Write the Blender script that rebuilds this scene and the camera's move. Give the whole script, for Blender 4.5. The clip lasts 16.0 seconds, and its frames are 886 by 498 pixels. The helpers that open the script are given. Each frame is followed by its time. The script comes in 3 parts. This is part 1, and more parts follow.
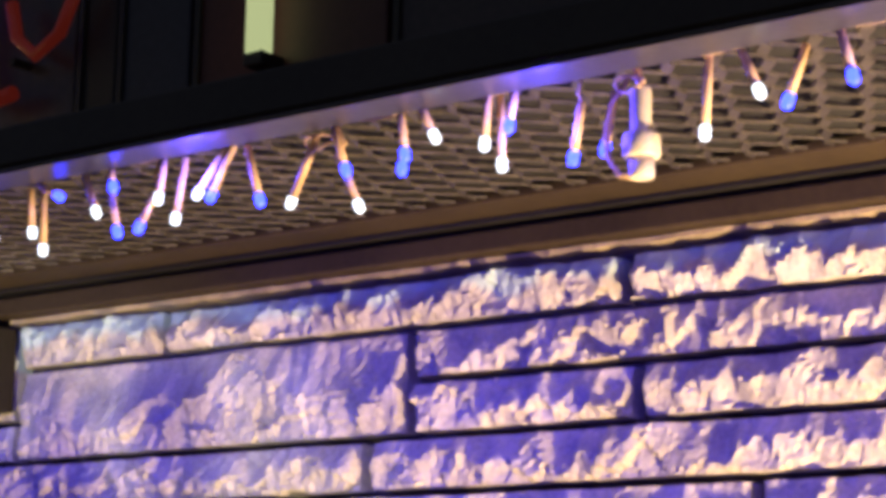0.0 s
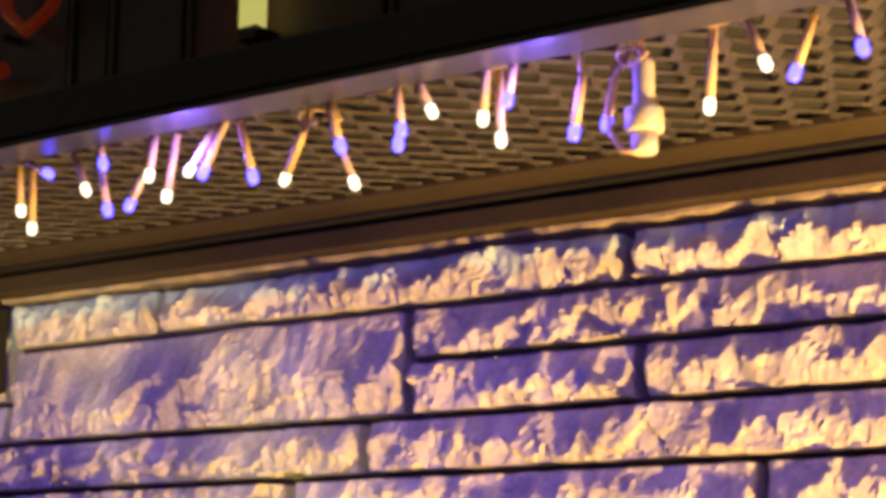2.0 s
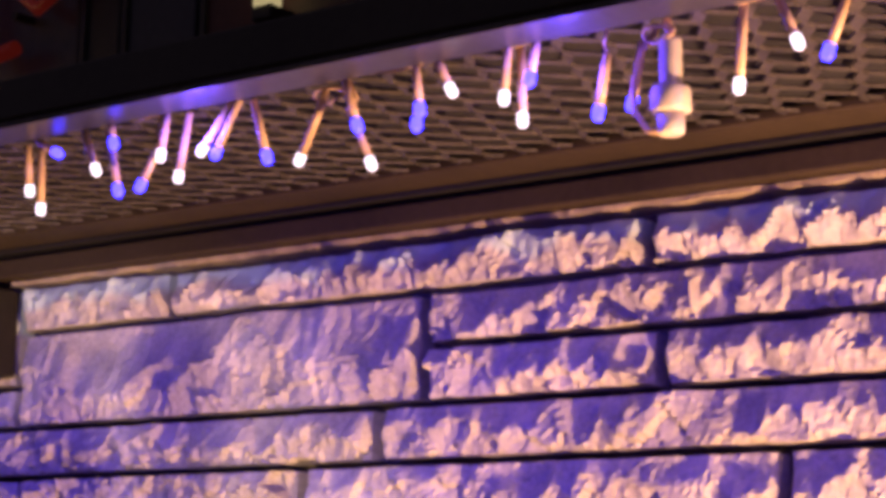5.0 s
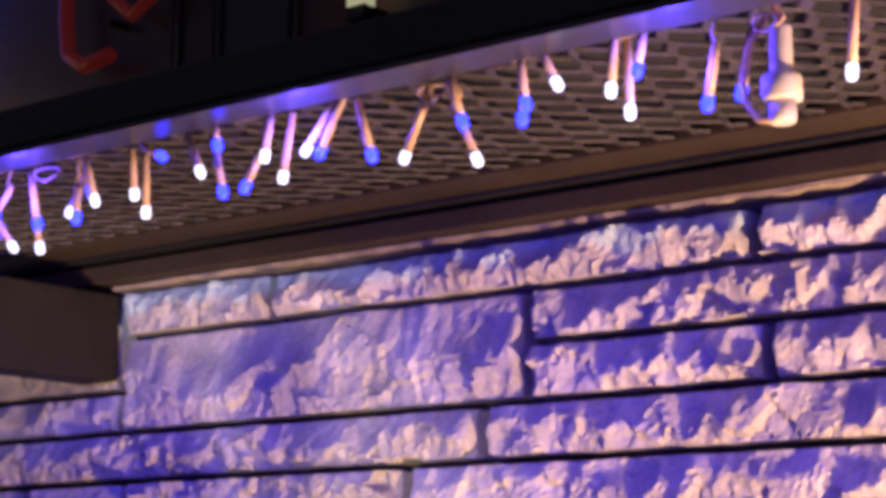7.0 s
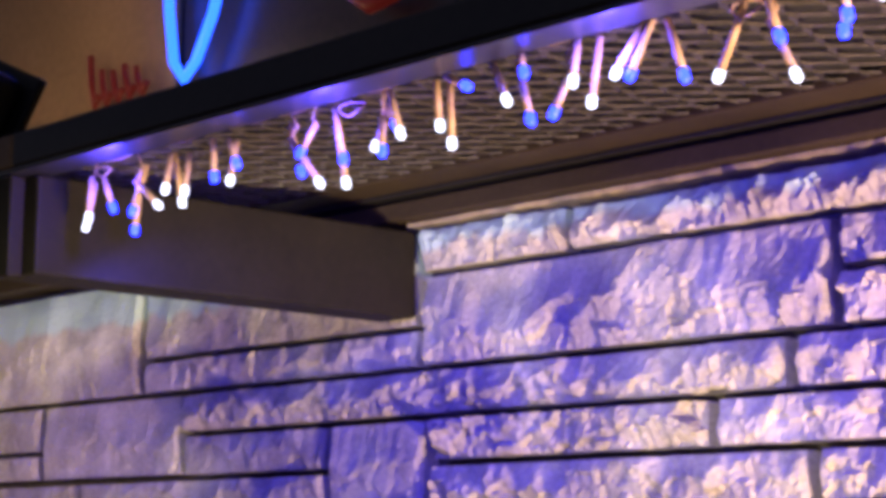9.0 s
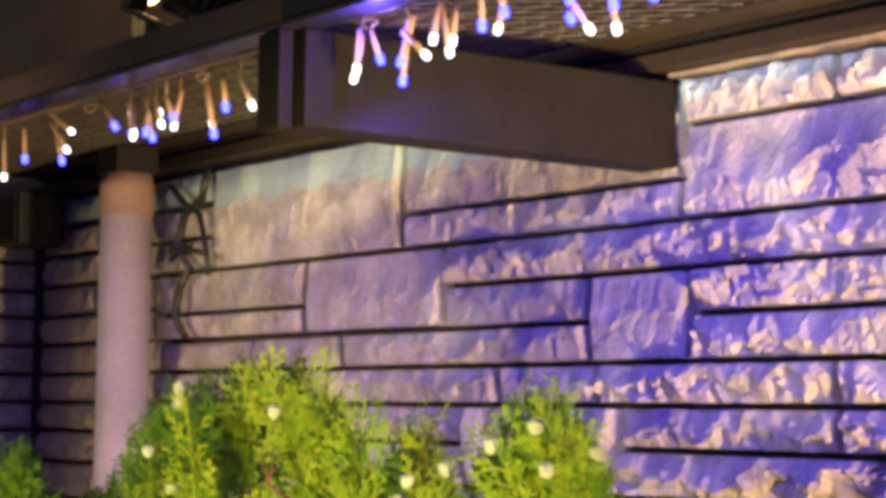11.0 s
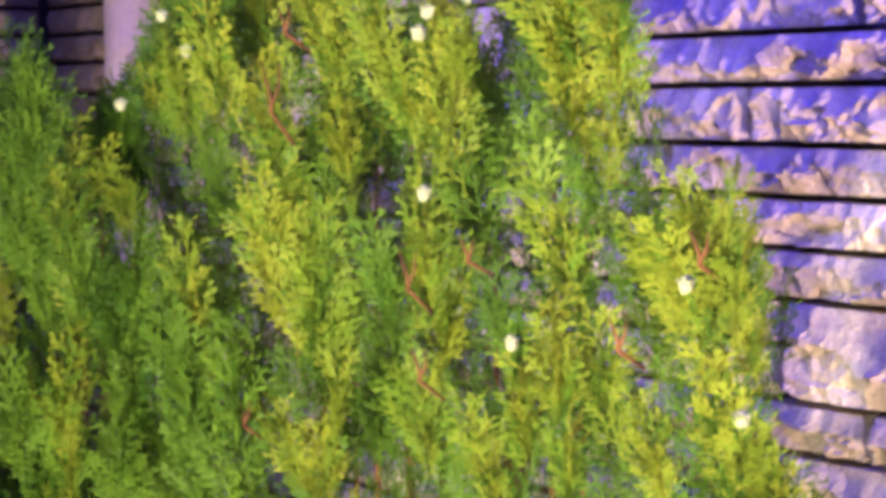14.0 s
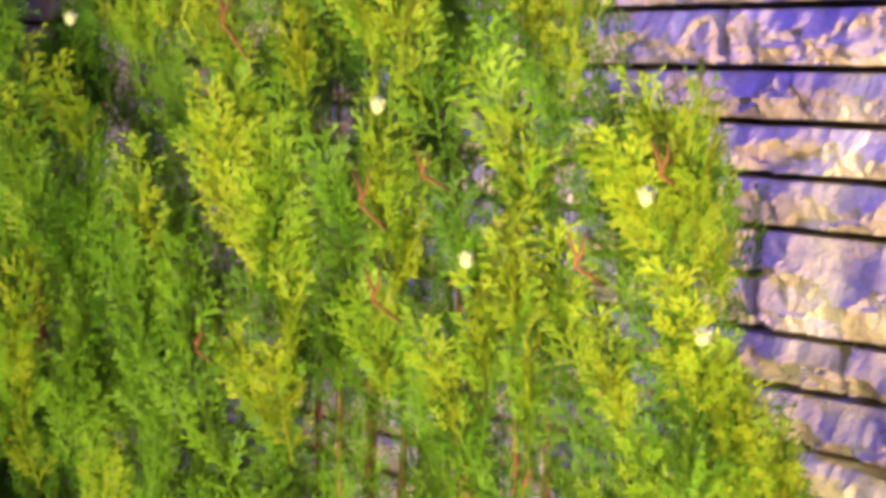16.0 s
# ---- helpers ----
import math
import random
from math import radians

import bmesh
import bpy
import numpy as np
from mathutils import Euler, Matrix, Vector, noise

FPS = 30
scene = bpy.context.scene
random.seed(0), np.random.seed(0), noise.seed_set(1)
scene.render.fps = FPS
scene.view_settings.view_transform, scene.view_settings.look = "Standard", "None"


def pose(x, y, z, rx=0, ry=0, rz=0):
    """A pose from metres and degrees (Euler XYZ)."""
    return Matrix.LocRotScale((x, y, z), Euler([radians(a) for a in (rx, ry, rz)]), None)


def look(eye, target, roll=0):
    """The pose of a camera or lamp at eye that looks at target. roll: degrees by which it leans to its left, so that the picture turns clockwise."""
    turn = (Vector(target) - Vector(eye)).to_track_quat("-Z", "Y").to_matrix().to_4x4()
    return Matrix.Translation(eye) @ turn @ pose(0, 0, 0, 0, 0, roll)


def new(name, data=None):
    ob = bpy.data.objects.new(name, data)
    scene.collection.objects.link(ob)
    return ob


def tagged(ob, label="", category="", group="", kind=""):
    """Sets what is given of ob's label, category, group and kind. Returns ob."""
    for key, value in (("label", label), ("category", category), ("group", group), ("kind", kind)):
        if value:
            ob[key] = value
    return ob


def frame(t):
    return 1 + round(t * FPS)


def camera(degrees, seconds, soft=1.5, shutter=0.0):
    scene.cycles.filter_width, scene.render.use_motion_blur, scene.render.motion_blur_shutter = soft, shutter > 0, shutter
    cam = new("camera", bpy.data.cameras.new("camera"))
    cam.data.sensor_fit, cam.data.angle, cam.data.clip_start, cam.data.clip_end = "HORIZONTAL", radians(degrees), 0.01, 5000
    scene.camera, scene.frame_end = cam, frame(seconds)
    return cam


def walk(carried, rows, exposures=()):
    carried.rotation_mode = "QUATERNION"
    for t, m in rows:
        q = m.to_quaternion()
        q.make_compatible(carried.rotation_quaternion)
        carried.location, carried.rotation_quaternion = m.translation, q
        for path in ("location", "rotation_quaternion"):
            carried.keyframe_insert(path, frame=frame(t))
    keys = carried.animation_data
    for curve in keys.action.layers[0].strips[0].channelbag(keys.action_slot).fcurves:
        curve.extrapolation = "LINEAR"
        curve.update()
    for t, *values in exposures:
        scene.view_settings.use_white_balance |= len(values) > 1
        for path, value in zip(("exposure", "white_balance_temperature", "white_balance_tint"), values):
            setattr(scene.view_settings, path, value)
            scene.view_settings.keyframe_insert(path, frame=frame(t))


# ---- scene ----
cam = camera(25.97, 16.0, soft=4.5)
PATH = [
    (0, (0.1318, -2.0274, 1.6558), (-1.0254, -0.4499, 2.0710), 0.81),
    (0.5, (0.1200, -2.0114, 1.6606), (-1.0372, -0.4293, 2.0579), 0.64),
    (1, (0.1144, -2.0038, 1.6627), (-1.0426, -0.4208, 2.0570), 0.61),
    (1.5, (0.1124, -2.0011, 1.6633), (-1.0446, -0.4185, 2.0593), 0.79),
    (2, (0.1065, -1.9931, 1.6654), (-1.0512, -0.4100, 2.0570), 0.62),
    (2.5, (0.0980, -1.9814, 1.6684), (-1.0613, -0.3982, 2.0551), 0.73),
    (3, (0.0926, -1.9741, 1.6701), (-1.0604, -0.3872, 2.0604), 0.59),
    (3.5, (0.0873, -1.9669, 1.6719), (-1.0621, -0.3779, 2.0640), 0.58),
    (4.2, (0.0801, -1.9570, 1.6743), (-1.0829, -0.3756, 2.0572), 0.93),
    (6.5, (0.0611, -1.9585, 1.6714), (-1.1366, -0.4006, 2.0437), 0.42),
    (7, (0.0521, -1.9626, 1.6717), (-1.1883, -0.4391, 2.0460), 0.39),
    (7.5, (0.0393, -1.9580, 1.6607), (-1.2630, -0.4853, 2.0284), 0.24),
    (8, (0.0314, -1.9690, 1.6638), (-1.3054, -0.5265, 2.0271), 0.07),
    (8.5, (0.0172, -1.9718, 1.6668), (-1.3554, -0.5584, 2.0107), 0.11),
    (9, (-0.0025, -1.9739, 1.6603), (-1.4491, -0.6290, 1.9742), 0.23),
    (9.5, (-0.0150, -1.9684, 1.6436), (-1.5365, -0.7008, 1.9234), -0.20),
    (9.7, (-0.0244, -1.9823, 1.6492), (-1.5653, -0.7371, 1.9235), -0.35),
    (11.8, (-0.0253, -2.0222, 1.6179), (-1.6594, -0.8725, 1.7063), 0.41),
    (12, (-0.0301, -2.0273, 1.5968), (-1.6633, -0.8747, 1.6619), 0.24),
    (12.5, (-0.0412, -2.0211, 1.5662), (-1.6735, -0.8654, 1.5631), 0.15),
    (13, (-0.0385, -2.0143, 1.5418), (-1.6629, -0.8491, 1.4809), 0.32),
    (13.5, (-0.0468, -2.0112, 1.5190), (-1.6630, -0.8386, 1.4055), -0.46),
    (14, (-0.0569, -2.0017, 1.5062), (-1.6750, -0.8373, 1.3441), -0.65),
    (14.5, (-0.0533, -1.9923, 1.4967), (-1.6690, -0.8259, 1.3259), -0.12),
    (15, (-0.0669, -1.9741, 1.4921), (-1.6774, -0.8020, 1.3123), -0.29),
    (15.5, (-0.0894, -1.9515, 1.4769), (-1.6996, -0.7838, 1.2681), -0.23),
    (16, (-0.0975, -1.9363, 1.4738), (-1.7043, -0.7659, 1.2539), -0.41),
]
EXPOSURES = [
    (0, -0.01, 5940, -6), (0.5, -0.57, 5360, 14), (1, -0.46, 5870, 6), (1.5, -0.35, 7370, -10), (2, -0.09, 12410, -16),
    (2.5, -0.25, 20000, -20), (3, -0.35, 12410, -2), (3.5, -0.47, 7490, 28), (4, -0.56, 6020, 60), (6.5, -0.26, 9160, -14),
    (7, -0.46, 5740, 26), (7.5, -0.63, 4880, 60), (8, -0.18, 4880, 48), (8.5, 0.17, 8830, -34), (9, 0.03, 5540, 10),
    (9.5, 0.09, 4930, 26), (12, 0.73, 8100, -26), (12.5, 0.76, 6580, -8), (13, 0.69, 5650, 6), (13.5, 0.73, 7260, -14),
    (14, 0.74, 5420, 18), (14.5, 0.88, 7850, -24), (15, 0.75, 5700, 6), (15.5, 0.97, 7060, -6), (16, 0.87, 6410, -4),
]
walk(cam, [(t, look(eye, target, roll)) for t, eye, target, roll in PATH], EXPOSURES)

# ---- world and lamps ----
world = bpy.data.worlds.new("night")
scene.world = world
world.use_nodes = True
world.node_tree.nodes["Background"].inputs[0].default_value = (0.50, 0.46, 0.66, 1)
world.node_tree.nodes["Background"].inputs[1].default_value = 0.13


def lamp(name, kind, energy, colour, at, target=None, size=0.1, cone=160, fade=0.6):
    data = bpy.data.lights.new(name, kind)
    data.energy, data.color = energy, colour
    if kind == "AREA":
        data.size = size
    else:
        data.shadow_soft_size = size
    if kind == "SPOT":
        data.spot_size, data.spot_blend = radians(cone), fade
    ob = new(name, data)
    ob.matrix_world = look(at, target) if target else Matrix.Translation(at)
    return ob


# warm uplight near the wall, to the right, out of view on an added post
lamp("garden_uplight", "AREA", 265, (1.0, 0.61, 0.32), (0.55, -0.62, 0.50), (0.53, -0.30, 2.6), 0.12)
# unseen warm fill added to the right of the camera
lamp("warm_fill", "AREA", 22, (1.0, 0.66, 0.36), (3.0, -1.8, 1.0), (-1.6, -0.3, 1.6), 0.30)
# unseen spot added in front to brighten the shrubs
lamp("shrub_fill", "SPOT", 680, (1.0, 0.80, 0.40), (-0.10, -3.2, 0.55), (-1.66, -0.95, 1.13), 0.10, 31, 0.40)
# unseen warm fill added in front, for the column and side wall
lamp("warm_fill", "SPOT", 400, (1.0, 0.70, 0.44), (-2.3, -5.2, 2.33), (-3.45, 0.0, 1.62), 0.10, 19, 1.0)
# the light of the blue bulbs, which hang downwards, spread along the string
for k in range(8):
    x = -2.05 + 0.36 * k
    lamp("bulb_light", "SPOT", 7.5 if k < 3 else 4.6, (0.09, 0.06, 1.0), (x, -0.60, 2.055), (x - 0.1, -0.30, 1.60), 0.012)
for k in range(3):
    x = -3.2 + 0.36 * k
    lamp("bulb_light", "SPOT", 2.8, (0.09, 0.06, 1.0), (x, -0.60, 2.045), (x - 0.1, -0.30, 1.60), 0.012)

for k in range(6):
    lamp("bulb_light", "POINT", 1.6, (0.10, 0.06, 1.0), (-2.02 + 0.42 * k, -0.672, 2.115), None, 0.006)

# ---- materials ----


def material(name, base, rough=0.6, metal=0.0):
    m = bpy.data.materials.new(name)
    m.use_nodes = True
    nt = m.node_tree
    b = nt.nodes["Principled BSDF"]
    b.inputs["Base Color"].default_value = (*base, 1)
    b.inputs["Roughness"].default_value = rough
    b.inputs["Metallic"].default_value = metal
    return m, nt, b


def node(nt, kind, **values):
    n = nt.nodes.new(kind)
    for k, v in values.items():
        n.inputs[k].default_value = v
    return n


def varied(name, a, b_, rough=0.7, scale=8.0, fine=120.0, bump=0.15, metal=0.0, depth=0.002, spread=0.25):
    """Two-scale noise between two colours, a shade of its own for each object, and a fine relief."""
    m, nt, b = material(name, a, rough, metal)
    L = nt.links.new
    co = node(nt, "ShaderNodeTexCoord")
    big = node(nt, "ShaderNodeTexNoise", Scale=scale, Detail=5.0)
    small = node(nt, "ShaderNodeTexNoise", Scale=fine, Detail=6.0)
    L(co.outputs["Object"], big.inputs["Vector"])
    L(co.outputs["Object"], small.inputs["Vector"])
    add = nt.nodes.new("ShaderNodeMath")
    add.operation = "MULTIPLY_ADD"
    add.inputs[1].default_value = 0.45
    L(small.outputs["Fac"], add.inputs[0])
    half = nt.nodes.new("ShaderNodeMath")
    half.operation = "MULTIPLY"
    half.inputs[1].default_value = 0.6
    L(big.outputs["Fac"], half.inputs[0])
    L(half.outputs[0], add.inputs[2])
    ramp = nt.nodes.new("ShaderNodeValToRGB")
    ramp.color_ramp.elements[0].position, ramp.color_ramp.elements[1].position = 0.36, 0.68
    ramp.color_ramp.elements[0].color, ramp.color_ramp.elements[1].color = (*a, 1), (*b_, 1)
    L(add.outputs[0], ramp.inputs[0])
    info = nt.nodes.new("ShaderNodeObjectInfo")
    mr = nt.nodes.new("ShaderNodeMapRange")
    mr.inputs[3].default_value, mr.inputs[4].default_value = 1 - spread, 1 + spread
    L(info.outputs["Random"], mr.inputs[0])
    hsv = nt.nodes.new("ShaderNodeHueSaturation")
    L(mr.outputs[0], hsv.inputs["Value"])
    L(ramp.outputs[0], hsv.inputs["Color"])
    L(hsv.outputs[0], b.inputs["Base Color"])
    bp = node(nt, "ShaderNodeBump", Strength=bump, Distance=depth)
    L(small.outputs["Fac"], bp.inputs["Height"])
    L(bp.outputs[0], b.inputs["Normal"])
    return m


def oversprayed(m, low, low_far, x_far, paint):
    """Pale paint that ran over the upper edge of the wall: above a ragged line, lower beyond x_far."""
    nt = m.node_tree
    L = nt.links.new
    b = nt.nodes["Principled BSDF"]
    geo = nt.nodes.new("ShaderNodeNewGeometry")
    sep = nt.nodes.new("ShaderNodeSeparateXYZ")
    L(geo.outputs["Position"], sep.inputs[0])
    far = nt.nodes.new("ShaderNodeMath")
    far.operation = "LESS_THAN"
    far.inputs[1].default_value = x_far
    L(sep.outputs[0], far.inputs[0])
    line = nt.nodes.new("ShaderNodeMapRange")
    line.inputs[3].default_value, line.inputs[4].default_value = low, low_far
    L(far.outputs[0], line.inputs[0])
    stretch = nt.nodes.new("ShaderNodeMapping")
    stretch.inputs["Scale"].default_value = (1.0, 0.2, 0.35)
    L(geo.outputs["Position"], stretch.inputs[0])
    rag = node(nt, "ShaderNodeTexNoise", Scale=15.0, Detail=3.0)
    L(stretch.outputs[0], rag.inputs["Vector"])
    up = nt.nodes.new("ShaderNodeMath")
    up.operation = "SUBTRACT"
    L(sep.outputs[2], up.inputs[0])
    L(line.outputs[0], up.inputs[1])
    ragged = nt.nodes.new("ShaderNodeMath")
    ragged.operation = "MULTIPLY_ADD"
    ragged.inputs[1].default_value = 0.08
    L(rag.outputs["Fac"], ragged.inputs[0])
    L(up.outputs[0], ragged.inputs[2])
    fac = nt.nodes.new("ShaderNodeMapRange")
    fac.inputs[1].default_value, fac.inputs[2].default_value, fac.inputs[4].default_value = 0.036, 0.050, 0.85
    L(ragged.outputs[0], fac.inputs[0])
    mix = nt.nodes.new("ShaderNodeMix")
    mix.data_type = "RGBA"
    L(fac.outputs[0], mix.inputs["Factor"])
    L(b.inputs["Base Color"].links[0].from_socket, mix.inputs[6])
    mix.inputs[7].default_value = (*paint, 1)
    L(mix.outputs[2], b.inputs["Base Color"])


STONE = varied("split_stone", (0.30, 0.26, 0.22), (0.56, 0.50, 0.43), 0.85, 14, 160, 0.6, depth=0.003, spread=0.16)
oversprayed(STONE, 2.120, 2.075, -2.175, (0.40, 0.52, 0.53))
MORTAR = varied("dark_joint", (0.055, 0.045, 0.038), (0.11, 0.09, 0.07), 0.95, 20, 150, 0.5, spread=0)
RENDER = varied("pale_mortar", (0.24, 0.18, 0.11), (0.46, 0.36, 0.23), 0.95, 30, 200, 0.7, depth=0.004, spread=0)
BROWN = varied("brown_painted_timber", (0.030, 0.021, 0.012), (0.055, 0.039, 0.022), 0.6, 6, 90, 0.2, spread=0.05)
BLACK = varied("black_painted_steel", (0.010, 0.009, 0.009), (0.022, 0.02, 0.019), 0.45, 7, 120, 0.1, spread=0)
LIP = varied("bare_steel_lip", (0.050, 0.048, 0.054), (0.09, 0.087, 0.095), 0.36, 9, 120, 0.1, metal=0.6, spread=0)
MESH = varied("rusty_expanded_steel", (0.060, 0.054, 0.046), (0.150, 0.130, 0.110), 0.45, 25, 200, 0.2, metal=0.4, spread=0)
# the beam's dark brown is lowered further in the colour for its shadow
BEAM = varied("shaded_dark_brown_beam", (0.009, 0.0075, 0.005), (0.018, 0.015, 0.010), 0.6, 6, 90, 0.2, spread=0.0)
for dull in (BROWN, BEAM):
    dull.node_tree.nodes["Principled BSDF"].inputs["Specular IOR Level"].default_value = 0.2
# brown lightened in the colour for the floodlight's spill on the far fascia
FASCIA_LIT = varied("lit_brown_fascia", (0.07, 0.042, 0.024), (0.12, 0.075, 0.043), 0.5, 6, 90, 0.2, spread=0)
DARK = varied("dark_board", (0.009, 0.009, 0.011), (0.020, 0.019, 0.022), 0.7, 3, 60, 0.1, spread=0)
FACADE = varied("upper_facade_panel", (0.05, 0.035, 0.028), (0.10, 0.07, 0.05), 0.5, 2, 60, 0.1, spread=0)
PIPE = varied("pale_painted_pipe", (0.50, 0.44, 0.40), (0.68, 0.60, 0.54), 0.55, 8, 90, 0.15, spread=0)
CAPM = varied("rust_cap", (0.30, 0.20, 0.14), (0.42, 0.28, 0.20), 0.7, 15, 120, 0.2, spread=0)
SOIL = varied("soil", (0.04, 0.03, 0.02), (0.10, 0.075, 0.05), 0.95, 5, 60, 0.8, spread=0)
STEM = varied("clear_plastic_stem", (0.48, 0.32, 0.17), (0.64, 0.45, 0.26), 0.35, 30, 200, 0.05, spread=0.1)
WHITE = varied("white_plastic", (0.52, 0.46, 0.40), (0.64, 0.57, 0.50), 0.4, 20, 200, 0.05, spread=0)
BARK = varied("red_brown_twig", (0.12, 0.045, 0.022), (0.22, 0.085, 0.040), 0.8, 30, 200, 0.4, spread=0.1)
CONE = varied("pale_seed_cone", (0.32, 0.34, 0.22), (0.48, 0.50, 0.38), 0.7, 60, 300, 0.4, spread=0.1)


def leaf_material(name, deep, bright):
    m, nt, b = material(name, deep, 0.55)
    L = nt.links.new
    info = nt.nodes.new("ShaderNodeObjectInfo")
    geo = nt.nodes.new("ShaderNodeNewGeometry")
    co = node(nt, "ShaderNodeTexCoord")
    n = node(nt, "ShaderNodeTexNoise", Scale=14.0, Detail=3.0)
    L(co.outputs["Object"], n.inputs["Vector"])
    mix = nt.nodes.new("ShaderNodeMath")
    mix.operation = "MULTIPLY_ADD"
    mix.inputs[1].default_value = 0.30
    L(geo.outputs["Random Per Island"], mix.inputs[0])
    sc = nt.nodes.new("ShaderNodeMath")
    sc.operation = "MULTIPLY_ADD"
    sc.inputs[1].default_value, sc.inputs[2].default_value = 0.74, 0.12
    L(info.outputs["Random"], sc.inputs[0])
    L(sc.outputs[0], mix.inputs[2])
    ramp = nt.nodes.new("ShaderNodeValToRGB")
    ramp.color_ramp.elements[0].color, ramp.color_ramp.elements[1].color = (*deep, 1), (*bright, 1)
    mid = ramp.color_ramp.elements.new(0.55)
    mid.color = (*[0.5 * (p + q) for p, q in zip(deep, bright)], 1)
    L(mix.outputs[0], ramp.inputs[0])
    L(ramp.outputs[0], b.inputs["Base Color"])
    b.inputs["Subsurface Weight"].default_value = 0.0
    tr = nt.nodes.new("ShaderNodeBsdfTranslucent")
    L(ramp.outputs[0], tr.inputs[0])
    ms = nt.nodes.new("ShaderNodeMixShader")
    ms.inputs[0].default_value = 0.3
    L(b.outputs[0], ms.inputs[1])
    L(tr.outputs[0], ms.inputs[2])
    L(ms.outputs[0], nt.nodes["Material Output"].inputs[0])
    return m


# young front shoots get a paler, lit leaf colour; shaded fill a deeper green
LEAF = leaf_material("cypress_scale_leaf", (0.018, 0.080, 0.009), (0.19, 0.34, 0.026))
LEAF_NEW_LIT = leaf_material("young_lit_cypress_scale_leaf", (0.12, 0.26, 0.018), (0.37, 0.41, 0.030))
for leaf in (LEAF, LEAF_NEW_LIT):
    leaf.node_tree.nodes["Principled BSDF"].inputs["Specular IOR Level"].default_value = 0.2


def glow(name, colour, strength):
    m, nt, b = material(name, [0.2 * c for c in colour], 0.3)
    b.inputs["Emission Color"].default_value = (*colour, 1)
    b.inputs["Emission Strength"].default_value = strength
    return m


LED_BLUE = glow("lit_blue_bulb", (0.020, 0.022, 1.0), 17.0)
LED_WHITE = glow("lit_white_bulb", (0.95, 0.90, 1.0), 2.6)
NEON_BLUE = glow("blue_neon_tube", (0.03, 0.09, 1.0), 5.0)
NEON_RED = glow("dim_red_neon_tube", (0.50, 0.04, 0.025), 0.11)
LAMP_WARM = glow("lit_lamp_glass", (1.0, 0.62, 0.25), 9.0)
LAMP_PALE = glow("lit_pale_strip", (0.75, 0.72, 0.35), 0.7)

# ---- mesh helpers ----


def part(name, bm, mat, parent=None, label=""):
    me = bpy.data.meshes.new(name)
    bm.to_mesh(me)
    bm.free()
    me.materials.append(mat)
    ob = new(name, me)
    ob.parent = parent
    if label:
        ob["label"] = label
    return ob


def thing(name, label, category, at=(0, 0, 0), group="", kind=""):
    ob = new(name)
    ob.location = at
    return tagged(ob, label, category, group, kind)


def add_box(bm, x0, x1, y0, y1, z0, z1, bevel=0.0):
    vs = bmesh.ops.create_cube(bm, size=1.0)["verts"]
    bmesh.ops.scale(bm, vec=(x1 - x0, y1 - y0, z1 - z0), verts=vs)
    bmesh.ops.translate(bm, vec=((x0 + x1) / 2, (y0 + y1) / 2, (z0 + z1) / 2), verts=vs)
    if bevel:
        es = list({e for v in vs for e in v.link_edges})
        bmesh.ops.bevel(bm, geom=es, offset=bevel, segments=2, affect="EDGES", profile=0.5)
    return bm


def box(*a, bevel=0.0):
    return add_box(bmesh.new(), *a, bevel=bevel)


def tube(points, radii, sides=8, caps=True, bm=None):
    bm = bm or bmesh.new()
    pts = [Vector(p) for p in points]
    radii = radii if hasattr(radii, "__len__") else [radii] * len(pts)
    rings = []
    for i, p in enumerate(pts):
        d = (pts[min(i + 1, len(pts) - 1)] - pts[max(i - 1, 0)]).normalized()
        a = d.orthogonal().normalized()
        if rings:
            a = (last - d * last.dot(d)).normalized()
        last = a
        c = d.cross(a)
        rings.append([bm.verts.new(p + (a * math.cos(q) + c * math.sin(q)) * radii[i]) for q in (2 * math.pi * k / sides for k in range(sides))])
    for r, s in zip(rings, rings[1:]):
        for k in range(sides):
            f = bm.faces.new((r[k], r[(k + 1) % sides], s[(k + 1) % sides], s[k]))
            f.smooth = True
    if caps:
        bm.faces.new(rings[0][::-1])
        bm.faces.new(rings[-1])
    return bm


# ---- ground and walls ----
ground = tagged(part("ground", box(-60, 60, -60, 60, -0.3, 0.0), SOIL), "dark bare soil ground", "ground", kind="structure")
wall_north = tagged(part("wall_north", box(-4.6, 2.2, 0.032, 0.25, 0.0, 2.30), MORTAR), "wall of rough split-face stone courses with dark joints", "wall", kind="structure")
wall_west = tagged(part("wall_west", box(-4.9, -4.532, -2.6, 0.030, 0.0, 2.06), MORTAR), "side wall of rough stone courses with dark joints", "wall", kind="structure")

TOP, U, M1, V, W, H1, P, S, R, T = 2.156, 2.084, 2.013, 1.940, 1.866, 1.796, 1.724, 1.656, 1.588, 1.513
T2, T3, T4, T5, T6, T7, T8 = 1.427, 1.353, 1.279, 1.206, 1.139, 1.061, 0.986
ROWS_Z = [TOP, U, M1, V, W, H1, P, S, R, T, T2, T3, T4, T5, T6, T7, T8]
while ROWS_Z[-1] > 0.1:
    ROWS_Z.append(ROWS_Z[-1] - 0.0755 - 0.006 * math.sin(9 * len(ROWS_Z)))

